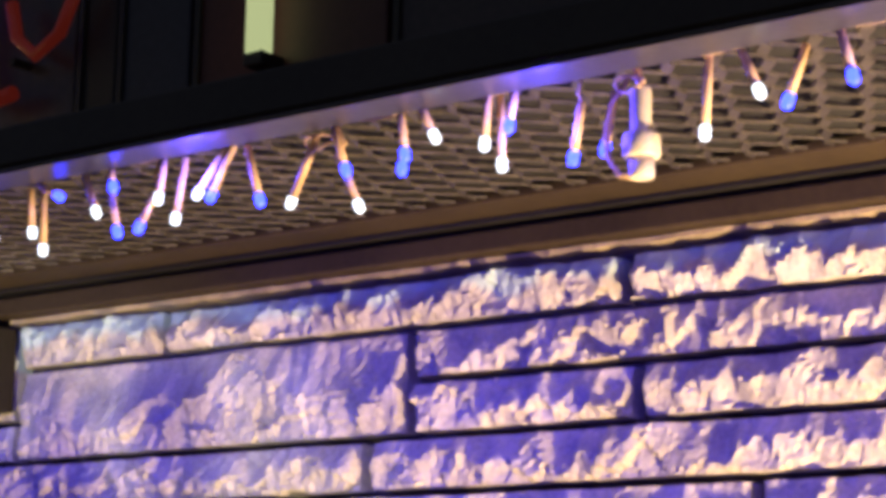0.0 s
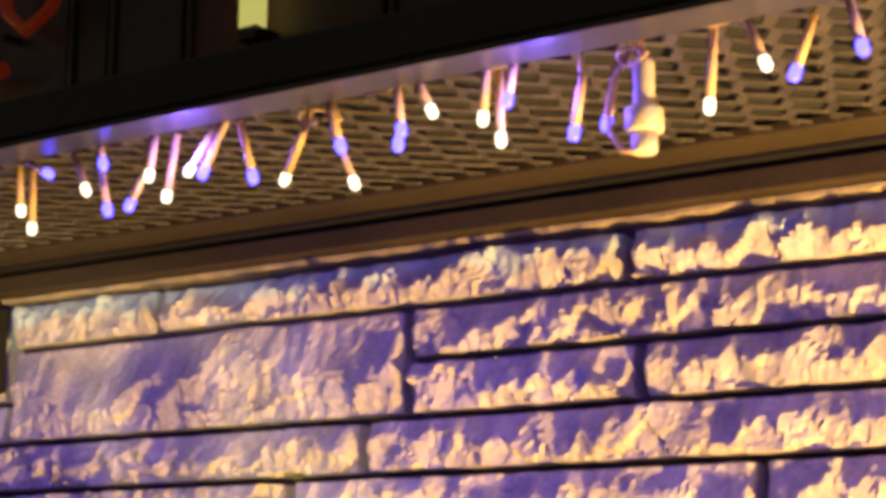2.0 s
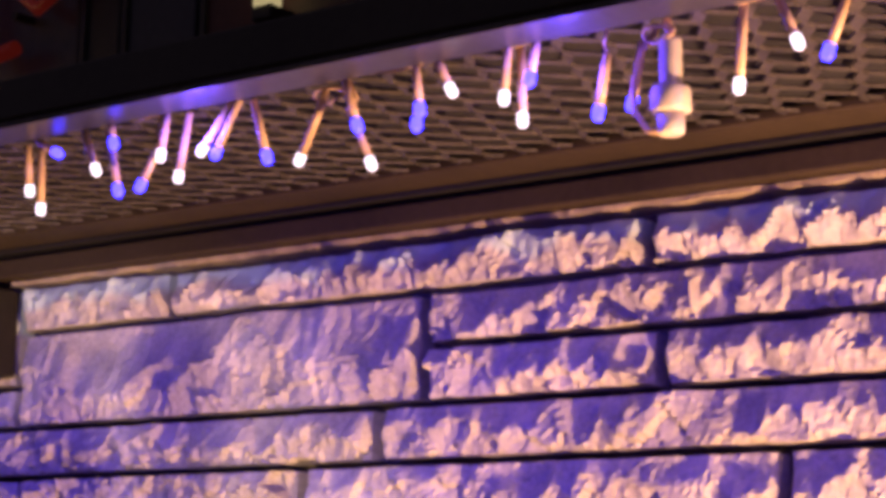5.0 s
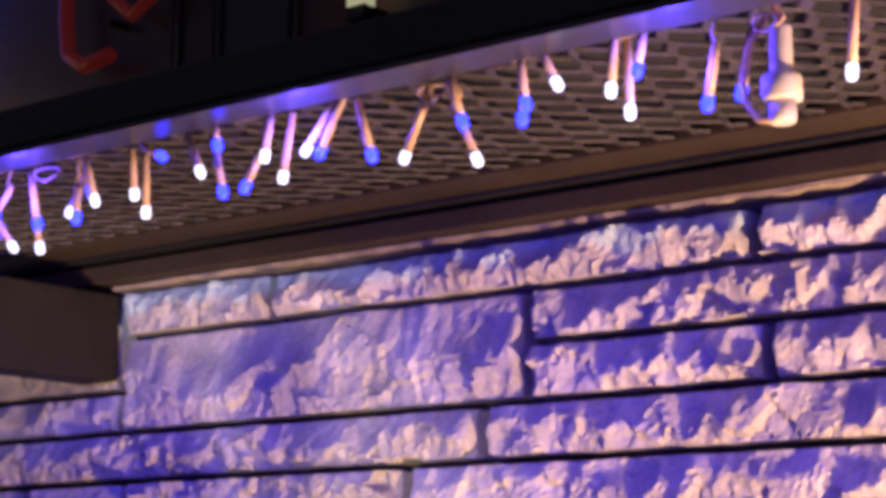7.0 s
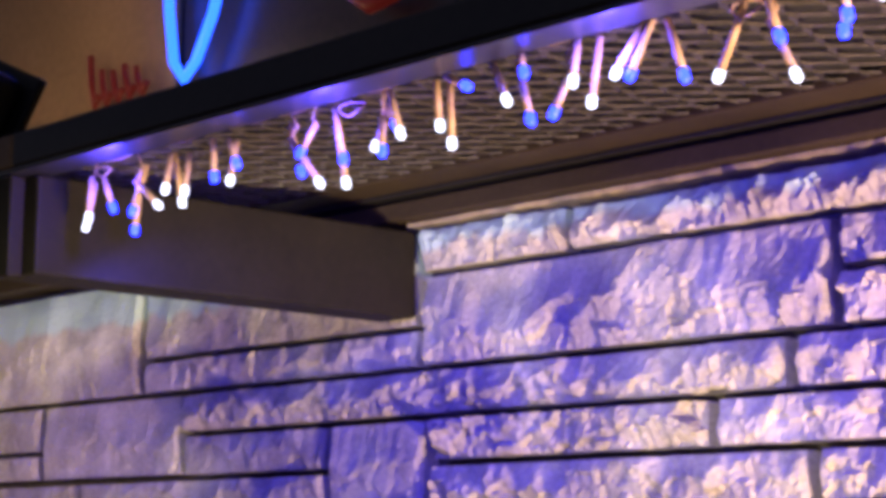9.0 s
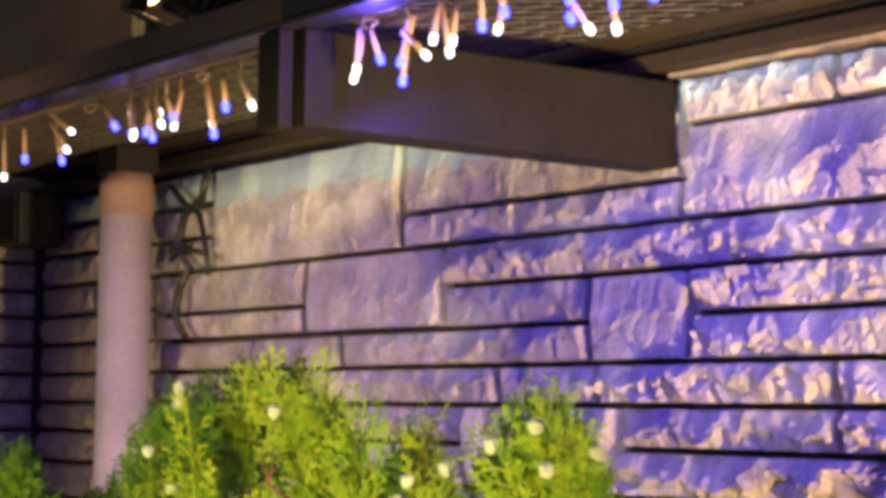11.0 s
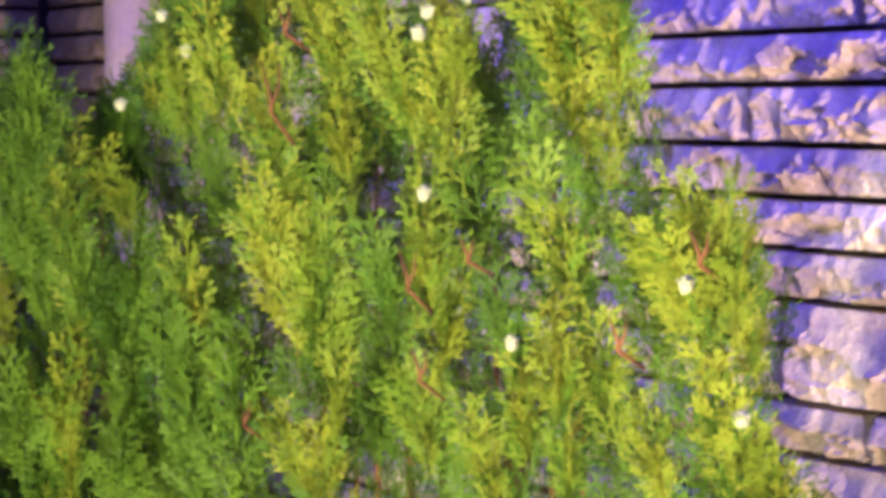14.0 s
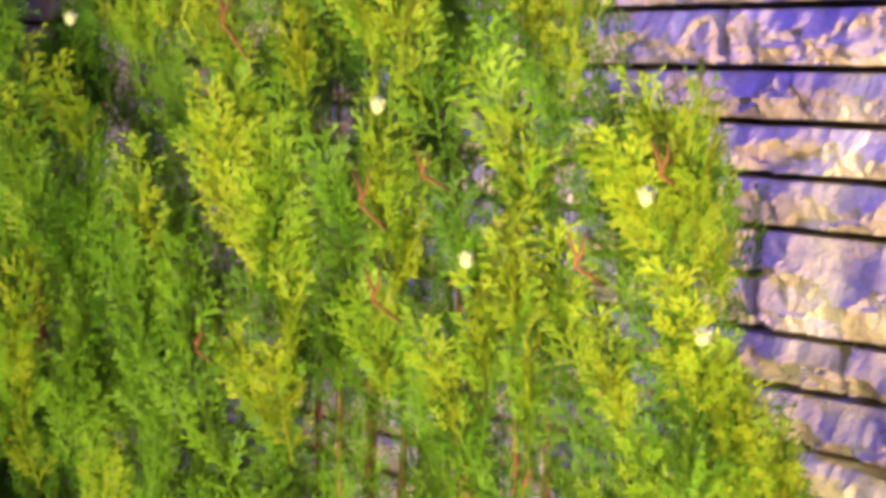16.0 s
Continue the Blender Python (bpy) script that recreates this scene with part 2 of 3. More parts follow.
# stones that can be told apart: x from, x to, z from, z to
STONES = [
    (-2.17, -1.862, U, TOP), (-1.855, -1.073, U, TOP - 0.004), (-1.065, -0.45, U, TOP - 0.003),
    (-2.17, -1.405, V, U), (-1.40, -0.62, M1, U), (-1.40, -1.058, V, M1), (-1.05, -0.50, V, M1),
    (-2.79, -1.48, W, V), (-1.472, -0.72, W, V),
    (-2.92, -2.178, V, 2.003), (-2.92, -2.178, 2.003, TOP), (-3.63, -2.928, V, TOP),
    (-2.15, -1.607, H1, W), (-1.60, -0.90, H1, W), (-2.15, -1.45, P, H1), (-1.44, -0.72, P, H1),
    (-3.256, -2.797, 1.793, V), (-2.788, -2.397, 1.790, W), (-2.389, -2.162, P, W),
    (-3.90, -3.264, 1.848, V), (-3.90, -3.264, 1.793, 1.848),
    (-3.452, -3.12, P, 1.79), (-3.112, -2.397, P, 1.79), (-3.85, -3.46, P, 1.79),
    (-3.17, -2.632, S, P), (-2.622, -2.378, S, P), (-2.37, -1.867, S, P), (-1.857, -1.15, S, P),
    (-2.312, -1.86, R, S), (-1.85, -1.12, R, S), (-2.72, -2.32, T, S), (-3.3, -2.73, R, S),
    (-2.312, -1.50, T, R), (-2.60, -2.068, T2, T), (-2.06, -1.42, T2, T), (-2.66, -2.252, T3, T2), (-2.243, -1.60, T3, T2),
    (-2.42, -1.74, T4, T3), (-2.38, -1.70, T5, T4), (-2.45, -2.004, T6, T5), (-1.996, -1.46, T7, T5), (-2.50, -2.004, T7, T6),
    (-2.40, -1.845, T8, T7), (-1.837, -1.34, T8, T7),
]


def filled(stones, rows, x0, x1, seed):
    """The stones given and, in each row of the wall that they leave open, others of mixed length."""
    rng = random.Random(seed)
    out = list(stones)
    for top, low in zip(rows, rows[1:]):
        taken = sorted((a, b) for a, b, c, d in stones if c < top - 0.02 and d > low + 0.02)
        at = x0
        for a, b in taken + [(x1, x1)]:
            while a - at > 0.05:
                length = rng.uniform(0.28, 0.75)
                if a - at - length < 0.16:
                    length = a - at
                out.append((at, at + length - 0.006, low, top))
                at += length
            at = max(at, b + 0.006)
    return out


def facet(p, o, sx, sz, tilt):
    """The relief of broken facets: each cell of a Voronoi pattern is a small plane with a tilt of its own."""
    q = Vector((p[0] / sx, p[1] / sz, 0)) + o
    c = noise.voronoi(q)[1][0]
    h = noise.noise_vector(c * 3.7)
    d = q - c
    return tilt * (h.x * d.x * sx + h.y * d.y * sz * 1.3) + tilt * 0.012 * h.z


def stone_mesh(name, length, height, seed, step, rough=1.0, coarse=1.0):
    """A split stone: rough broken front, proud towards its lower edge, with scalloped facets."""
    rng = random.Random(seed)
    o = Vector((rng.uniform(-90, 90), rng.uniform(-90, 90), rng.uniform(-90, 90)))
    nx, nz = max(6, int(length / step)), max(5, int(height / step))
    gap = 0.0035
    verts, faces = [], []
    proud = rng.uniform(0.017, 0.027)
    level = rng.uniform(0.50, 0.66)
    calm = rng.uniform(0.6, 1.1) * rough
    proud *= 0.45 + 0.55 * rough
    for j in range(nz + 1):
        v = j / nz
        for i in range(nx + 1):
            u = i / nx
            x, z = u * length, v * height
            q = Vector((x * 9, z * 9, 0)) + o
            # the break runs along a ragged crest; below it the stone leans out, above it falls back
            tall = 0.073 / max(height, 0.06)
            crest = level * (0.7 + 0.3 * tall) + 0.55 * noise.noise(Vector((x * 8, z * 3, 0)) + o) + 0.34 * tall / coarse * noise.noise(Vector((x * 24, z * 5, 3)) + o) + 0.16 * tall * noise.noise(Vector((x * 60, z * 8, 7)) + o)
            crest = min(0.95, max(0.16, crest))
            h = 0.30 + 0.70 * v / crest if v < crest else 1 - 0.80 * min(1.0, (v - crest) / 0.42)
            d = proud * h + 0.005 * noise.noise(q)
            broken = calm * (1.0 if v < crest else 0.30 * min(1.0, tall))
            d += broken * (facet((x, z), o, 0.044 * coarse, 0.046, 0.75) + facet((x, z), o * 1.7, 0.018 * coarse, 0.020, 0.45))
            d += 0.0015 * noise.noise(q * 14)
            edge = min(x * 1.3, (length - x) * 1.3, z * 1.6, (height - z) * 1.6) / 0.010
            d *= min(1.0, max(0.0, edge) ** 0.5)
            px, pz = 0.0065 + u * (length - 0.013), z
            if i in (0, nx):
                px += 0.003 * noise.noise(q * 4)
            if j in (0, nz):
                pz = (gap + 0.002 if j == 0 else height - gap - 0.002) + 0.0022 * noise.noise(q * 3)
            verts.append((px, -max(d, -0.004), pz))
    for j in range(nz):
        for i in range(nx):
            a = j * (nx + 1) + i
            faces.append((a, a + 1, a + nx + 2, a + nx + 1))
    ring = [i for i in range(nx + 1)] + [j * (nx + 1) + nx for j in range(1, nz + 1)] + [nz * (nx + 1) + i for i in range(nx - 1, -1, -1)] + [j * (nx + 1) for j in range(nz - 1, 0, -1)]
    base = len(verts)
    verts += [(verts[k][0], 0.036, verts[k][2]) for k in ring]
    n = len(ring)
    for k in range(n):
        faces.append((ring[(k + 1) % n], ring[k], base + k, base + (k + 1) % n))
    me = bpy.data.meshes.new(name)
    me.from_pydata(verts, [], faces)
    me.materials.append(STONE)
    return me


def lay_stones(wall, stones, place, seed, fine=0.0055):
    for k, (a, b, c, d) in enumerate(stones):
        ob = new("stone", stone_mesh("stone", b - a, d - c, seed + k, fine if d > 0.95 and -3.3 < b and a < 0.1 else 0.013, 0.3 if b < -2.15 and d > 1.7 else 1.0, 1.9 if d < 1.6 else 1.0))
        ob.parent = wall
        ob.matrix_local = place(a, c)


# ---- awning: fascia, soffit of expanded steel, cross beam ----
FY = -0.66
# one fascia in two colours: shaded run black, floodlit run beyond the beam brown
fascia = thing("awning_fascia", "black steel fascia beam along the awning edge", "fascia", (0, 0, 0))
part("face", box(-2.20, 2.2, FY - 0.045, FY - 0.002, 2.160, 2.205, bevel=0.003), BLACK, fascia)
part("lower_lip", box(-2.20, 2.2, FY - 0.045, FY + 0.004, 2.152, 2.158), LIP, fascia, "bare steel lower lip tinted by the bulbs")
fascia_far = thing("awning_fascia", "fascia beam beyond the cross beam, floodlit brown in its colour", "fascia", (0, 0, 0))
part("face", box(-4.4, -2.202, FY - 0.045, FY - 0.002, 2.160, 2.205, bevel=0.003), FASCIA_LIT, fascia_far)
part("lower_lip", box(-4.4, -2.202, FY - 0.045, FY + 0.004, 2.152, 2.158), LIP, fascia_far, "bare steel lower lip tinted by the bulbs")

beam = thing("cross_beam", "dark brown boxed beam running out from the stone wall", "beam", (-2.2, 0, 2.0))
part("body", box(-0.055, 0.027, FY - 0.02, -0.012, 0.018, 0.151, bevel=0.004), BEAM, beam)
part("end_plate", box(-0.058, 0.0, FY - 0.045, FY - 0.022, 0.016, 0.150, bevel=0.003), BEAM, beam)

cornice = thing("wall_cornice", "dark brown timber cornice on top of the stone wall", "cornice")
part("board", box(-4.45, 2.2, -0.045, 0.030, 2.167, 2.195, bevel=0.003), BROWN, cornice)
part("ledge", box(-4.45, 2.2, -0.13, 0.030, 2.207, 2.221, bevel=0.003), BROWN, cornice)
# black strip painted in as the shade of the groove under the ledge
part("bead", box(-4.45, 2.2, -0.060, 0.030, 2.2013, 2.2057), BLACK, cornice, "black strip for the groove shade")


def mortar_bed():
    bm = bmesh.new()
    n = 330
    rings = []
    for i in range(n + 1):
        x = -2.185 + 4.285 * i / n
        d = 0.018 + 0.005 * noise.noise(Vector((x * 12, 0, 0))) + 0.003 * noise.noise(Vector((x * 50, 3, 0)))
        low = 2.1565 + 0.003 * noise.noise(Vector((x * 20, 9, 0)))
        rings.append([bm.verts.new(p) for p in ((x, 0.031, low), (x, -d, low + 0.002), (x, -d * 1.05, 2.1645), (x, 0.031, 2.1665))])
    for a, b in zip(rings, rings[1:]):
        for k in range(3):
            bm.faces.new((a[k], b[k], b[k + 1], a[k + 1]))
    return bm


tagged(part("mortar_trim", mortar_bed(), RENDER), "rough pale mortar bed between stone and cornice", "mortar", kind="structure")


def expanded_metal(x0, x1, y0, y1, z0, z1, sx, sy, w, t):
    verts, faces = [], []
    ny, nx = int((y1 - y0) / (sy / 2)), int((x1 - x0) / (sx / 2))

    def strand(a, b, tilt):
        d = (b - a).normalized()
        s = Vector((-d.y, d.x, 0)) * w / 2
        k = len(verts)
        for p in (a, b):
            for q in (s, -s):
                lift = Vector((0, 0, tilt if q is s else -tilt))
                verts.extend([tuple(p + q + lift), tuple(p + q + lift + Vector((0, 0, t)))])
        for f in ((0, 2, 6, 4), (1, 5, 7, 3), (0, 4, 5, 1), (2, 3, 7, 6)):
            faces.append(tuple(k + i for i in f))

    # long openings run out from the wall; the bonds between them lie along y
    def level(y):
        return z0 + (z1 - z0) * (y - y0) / (y1 - y0)

    bond = sy * 0.10
    for j in range(ny):
        for i in range(nx):
            if (i + j) % 2:
                continue
            x, y = x0 + i * sx / 2, y0 + j * sy / 2
            strand(Vector((x, y - bond, level(y - bond))), Vector((x, y + bond, level(y + bond))), 0.002)
            for sgn in (1, -1):
                strand(Vector((x, y + bond, level(y + bond))), Vector((x + sgn * sx / 2, y + sy / 2 - bond, level(y + sy / 2 - bond))), 0.002)
    me = bpy.data.meshes.new("soffit")
    me.from_pydata(verts, [], faces)
    me.materials.append(MESH)
    return me


tagged(new("soffit_mesh", expanded_metal(-4.4, 2.1, FY + 0.012, -0.09, 2.172, 2.216, 0.048, 0.110, 0.0095, 0.004)), "expanded steel soffit mesh with hexagonal openings", "soffit", kind="structure")
tagged(part("ceiling", box(-4.4, 2.2, -0.60, 0.19, 2.2275, 2.2355), DARK), "dark board above the mesh soffit", "ceiling", kind="structure")

# unseen fixture added at the uplight; its wide plate blocks light from the shrubs
uplight = thing("ground_uplight", "unseen black post uplight with an added light-blocking plate", "uplight", (0.55, -0.62, 0.415))
part("housing", tube([(0, 0, 0.0), (0, 0, 0.05), (0, 0, 0.06)], [0.085, 0.085, 0.08], 20), BLACK, uplight)
part("visor", box(-1.10, 0.22, -0.094, -0.088, 0.0, 0.76, bevel=0.001), BLACK, uplight)
part("post", tube([(0, 0, -0.415), (0, 0, -0.001)], 0.02, 12), BLACK, uplight)

# ---- upper facade behind the awning ----
tagged(part("wall_upper", box(-8.0, 3.0, 0.27, 0.5, 2.2, 5.0), FACADE), "dark brown upper facade", "wall", kind="structure")
BRONZE = varied("dark_bronze_panel", (0.035, 0.03, 0.03), (0.07, 0.055, 0.05), 0.3, 3, 60, 0.05, spread=0)
WINE = varied("dark_red_panel", (0.06, 0.018, 0.015), (0.10, 0.03, 0.025), 0.45, 3, 60, 0.05, spread=0)
NAVY = varied("dark_blue_panel", (0.02, 0.022, 0.035), (0.04, 0.042, 0.06), 0.3, 3, 60, 0.05, spread=0)
TAN = varied("tan_plaster", (0.30, 0.195, 0.115), (0.42, 0.275, 0.165), 0.8, 3, 60, 0.1, spread=0)
for x0, x1, mat, text in (
    (-1.60, -1.20, BRONZE, "dark bronze facade panel above the awning"), (-1.185, 2.5, NAVY, "dark blue facade panel above the awning"),
    (-2.02, -1.615, WINE, "dark red facade panel beside a pale strip"), (-2.20, -2.035, NAVY, "narrow dark blue facade panel"),
    (-2.30, -2.21, BLACK, "black facade mullion above the awning"), (-3.12, -2.31, BRONZE, "dark sign panel that carries neon tubes"),
    (-7.5, -3.135, TAN, "tan plaster panel lit by the floodlight"),
):
    t = thing("facade_panel", text, "panel", (x0, 0.2, 2.25), "panels of the upper facade")
    part("board", box(0, x1 - x0, 0.0, 0.07, 0.0, 2.6, bevel=0.004), mat, t)
    part("edge_trim", box(0.0, 0.012, -0.006, -0.0005, 0.0, 2.6), BLACK, t, "thin black edge trim")
    part("base_rail", box(0.0125, x1 - x0, -0.012, -0.0005, 0.0, 0.03, bevel=0.002), BLACK, t, "black base rail")

strip = thing("light_strip", "pale yellow vertical light strip on the facade", "light strip", (-1.843, 0.16, 2.581))
part("tube", tube([(0, 0, 0.01), (0, 0, 1.2)], 0.022, 12), LAMP_PALE, strip)
part("socket", box(-0.02, 0.02, -0.015, 0.06, -0.012, 0.012, bevel=0.003), BLACK, strip)

neon = thing("neon_sign", "looped blue neon tube over dim red neon strokes", "neon sign", (-3.03, 0.16, 2.592))
loop = [(-0.10, 0, 0.62), (-0.085, 0, 0.36), (-0.075, 0, 0.14), (-0.055, 0, 0.03), (-0.02, 0, -0.01), (0.02, 0, 0.02), (0.07, 0, 0.10), (0.13, 0, 0.24), (0.20, 0, 0.42), (0.27, 0, 0.64)]
part("blue_tube", tube(loop, 0.0105, 8), NEON_BLUE, neon, "lit blue neon tube")
part("red_tube", tube([(0.490, 0, 0.500), (0.485, 0, 0.120), (0.495, 0, 0.050), (0.540, 0, 0.020), (0.610, 0, 0.030)], 0.014, 8), NEON_RED, neon, "dim red neon tube")
part("red_tube", tube([(0.590, 0, 0.200), (0.610, 0, 0.130), (0.660, 0, 0.090), (0.720, 0, 0.120), (0.760, 0, 0.200)], 0.012, 8), NEON_RED, neon, "dim red neon tube")
for k in range(5):
    h = 0.10 - 0.018 * k + 0.02 * math.sin(5 * k)
    part("red_tube", tube([(-0.36 + 0.043 * k, 0, h), (-0.352 + 0.043 * k, 0, 0.4 * h), (-0.335 + 0.043 * k, 0, -0.012), (-0.318 + 0.043 * k, 0, 0.01)], 0.0075, 7), NEON_RED, neon, "dim red neon tube")
for x, z in ((-0.08, 0.2), (0.14, 0.27), (0.43, 0.3), (0.6, 0.09)):
    part("clip", box(x - 0.006, x + 0.006, 0.0, 0.045, z - 0.006, z + 0.006), BLACK, neon)

flood = thing("floodlight", "black floodlight with lit warm glass on a bracket", "floodlight", (-2.95, -0.42, 2.236))
turned = pose(0.045, 0.000, 0.177, -1.5, 25.1, 30.4)


def placed(bm, m):
    bmesh.ops.transform(bm, matrix=m, verts=bm.verts)
    return bm


part("housing", placed(box(-0.085, 0.085, -0.05, 0.06, -0.095, 0.085, bevel=0.016), turned), BLACK, flood)
part("rim", placed(box(-0.105, 0.105, 0.0605, 0.085, -0.112, 0.105, bevel=0.006), turned), BLACK, flood)
part("glass", placed(box(-0.09, 0.09, 0.0855, 0.091, -0.097, 0.09), turned), LAMP_WARM, flood, "glowing warm front glass")
for k in range(2):
    part("status_strip", placed(box(-0.078 + 0.082 * k, -0.006 + 0.082 * k, -0.059, -0.0505, 0.066, 0.084, bevel=0.002), turned), LAMP_PALE, flood, "pale glowing strip")
for k in range(6):
    part("cooling_fin", placed(box(-0.06 + 0.024 * k, -0.054 + 0.024 * k, -0.062, -0.0505, -0.08, 0.05), turned), BLACK, flood)
part("bracket", placed(box(-0.125, -0.106, -0.02, 0.03, -0.13, 0.02, bevel=0.003), turned), BLACK, flood)
part("cross_bar", placed(box(-0.125, 0.02, -0.02, 0.03, -0.142, -0.1305, bevel=0.003), turned), BLACK, flood)
part("foot", box(-0.099, 0.001, -0.109, -0.009, 0.0, 0.012, bevel=0.002), BLACK, flood)
part("post", tube([(-0.049, -0.059, 0.012), (-0.049, -0.059, 0.081)], 0.016, 12), BLACK, flood)

lantern = thing("cluster_lamp", "lamp with a cluster of warm glowing bulbs on awning roof", "lamp", (-3.42, -0.30, 2.236))
part("stem", tube([(0, 0, 0), (0, 0, 0.02), (0, 0, 0.021), (0, 0, 0.26)], [0.05, 0.05, 0.016, 0.016], 12), BLACK, lantern)
part("hub", tube([(0, 0, 0.26), (0, 0, 0.28), (0, 0, 0.40), (0, 0, 0.42)], [0.03, 0.05, 0.05, 0.03], 16), BLACK, lantern)
for k in range(22):
    up = 0.225 + 0.26 * (k + 0.5) / 22
    turn_by = 2.4 * k
    wide = 0.075 + 0.035 * math.sin(3.1 * k)
    at = Vector((wide * math.cos(turn_by), wide * math.sin(turn_by), up))
    bm = bmesh.new()
    bmesh.ops.create_uvsphere(bm, u_segments=12, v_segments=8, radius=0.021)
    for f in bm.faces:
        f.smooth = True
    bmesh.ops.translate(bm, vec=at, verts=bm.verts)
    globe = part("bulb", bm, LAMP_WARM, lantern, "glowing warm bulb")
    part("arm", tube([(0, 0, min(0.40, max(0.28, up))), at * 0.6 + Vector((0, 0, 0.4 * up)), at], 0.004, 6), BLACK, globe)

# ---- strings of small bulbs under the fascia: root x and z, tip x and z, colour ----
BULBS_NEAR = [
    (-0.490, 2.160, -0.475, 2.108, 'b'), (-0.521, 2.152, -0.540, 2.099, 'b'), (-0.584, 2.161, -0.562, 2.113, 'w'),
    (-0.611, 2.166, -0.614, 2.083, 'w'), (-0.708, 2.144, -0.725, 2.089, 'b'), (-0.730, 2.133, -0.743, 2.078, 'b'),
    (-0.831, 2.165, -0.837, 2.105, 'w'), (-0.828, 2.162, -0.821, 2.085, 'w'), (-0.801, 2.162, -0.805, 2.115, 'b'),
    (-0.910, 2.164, -0.887, 2.120, 'w'), (-0.932, 2.163, -0.919, 2.105, 'b'), (-0.936, 2.141, -0.935, 2.097, 'b'),
    (-1.017, 2.161, -0.995, 2.103, 'b'), (-1.019, 2.132, -0.985, 2.069, 'w'), (-1.042, 2.151, -1.085, 2.087, 'w'),
    (-1.132, 2.154, -1.107, 2.089, 'b'), (-1.141, 2.155, -1.177, 2.102, 'b'), (-1.150, 2.156, -1.192, 2.106, 'w'),
]
BULBS_MIDDLE = [
    (-1.221, 2.157, -1.241, 2.089, 'w'), (-1.240, 2.155, -1.246, 2.107, 'w'), (-1.247, 2.127, -1.273, 2.080, 'b'),
    (-1.327, 2.150, -1.300, 2.079, 'b'), (-1.315, 2.157, -1.302, 2.126, 'b'), (-1.360, 2.156, -1.338, 2.106, 'w'),
    (-1.429, 2.153, -1.391, 2.133, 'b'), (-1.433, 2.150, -1.437, 2.078, 'w'), (-1.446, 2.152, -1.449, 2.098, 'w'),
    (-1.510, 2.151, -1.492, 2.095, 'w'), (-1.537, 2.146, -1.510, 2.110, 'b'), (-1.532, 2.126, -1.526, 2.081, 'b'),
    (-1.534, 2.123, -1.548, 2.091, 'w'), (-1.615, 2.152, -1.605, 2.086, 'b'), (-1.616, 2.120, -1.612, 2.061, 'w'),
    (-1.637, 2.136, -1.661, 2.099, 'b'), (-1.688, 2.127, -1.638, 2.065, 'w'), (-1.696, 2.145, -1.679, 2.083, 'b'),
    (-1.808, 2.145, -1.791, 2.108, 'b'), (-1.808, 2.145, -1.820, 2.092, 'w'),
]
BULBS_BEAM = [
    (-1.840, 2.150, -1.841, 2.098, 'b'), (-1.933, 2.149, -1.926, 2.081, 'w'), (-1.891, 2.142, -1.887, 2.086, 'w'),
    (-1.915, 2.143, -1.914, 2.091, 'w'), (-1.988, 2.119, -1.938, 2.079, 'w'), (-1.976, 2.139, -1.996, 2.075, 'b'),
    (-2.001, 2.139, -2.019, 2.056, 'b'), (-2.078, 2.137, -2.064, 2.091, 'b'), (-2.092, 2.139, -2.097, 2.080, 'w'),
    (-2.098, 2.133, -2.122, 2.073, 'w'),
]
BULBS_FAR = [
    (-2.343, 2.123, -2.329, 2.071, 'b'), (-2.399, 2.123, -2.378, 2.069, 'w'), (-2.456, 2.131, -2.429, 2.071, 'b'),
    (-2.523, 2.132, -2.489, 2.040, 'b'), (-2.541, 2.134, -2.500, 2.057, 'w'), (-2.611, 2.126, -2.630, 2.068, 'w'),
    (-2.684, 2.127, -2.683, 2.096, 'w'), (-2.722, 2.132, -2.709, 2.060, 'b'), (-2.761, 2.133, -2.742, 2.064, 'w'),
    (-2.790, 2.132, -2.775, 2.103, 'w'), (-3.053, 2.142, -2.951, 2.099, 'w'), (-3.075, 2.130, -3.012, 2.074, 'w'),
    (-3.063, 2.119, -3.045, 2.057, 'b'), (-3.194, 2.135, -3.194, 2.074, 'b'), (-3.268, 2.123, -3.273, 2.049, 'w'),
    (-3.359, 2.129, -3.320, 2.080, 'b'), (-2.847, 2.129, -2.815, 2.090, 'b'), (-2.786, 2.121, -2.781, 2.073, 'b'),
    (-2.747, 2.116, -2.745, 2.069, 'w'), (-2.708, 2.111, -2.703, 2.066, 'b'), (-2.661, 2.114, -2.636, 2.071, 'w'),
    (-2.624, 2.118, -2.614, 2.077, 'b'),
]


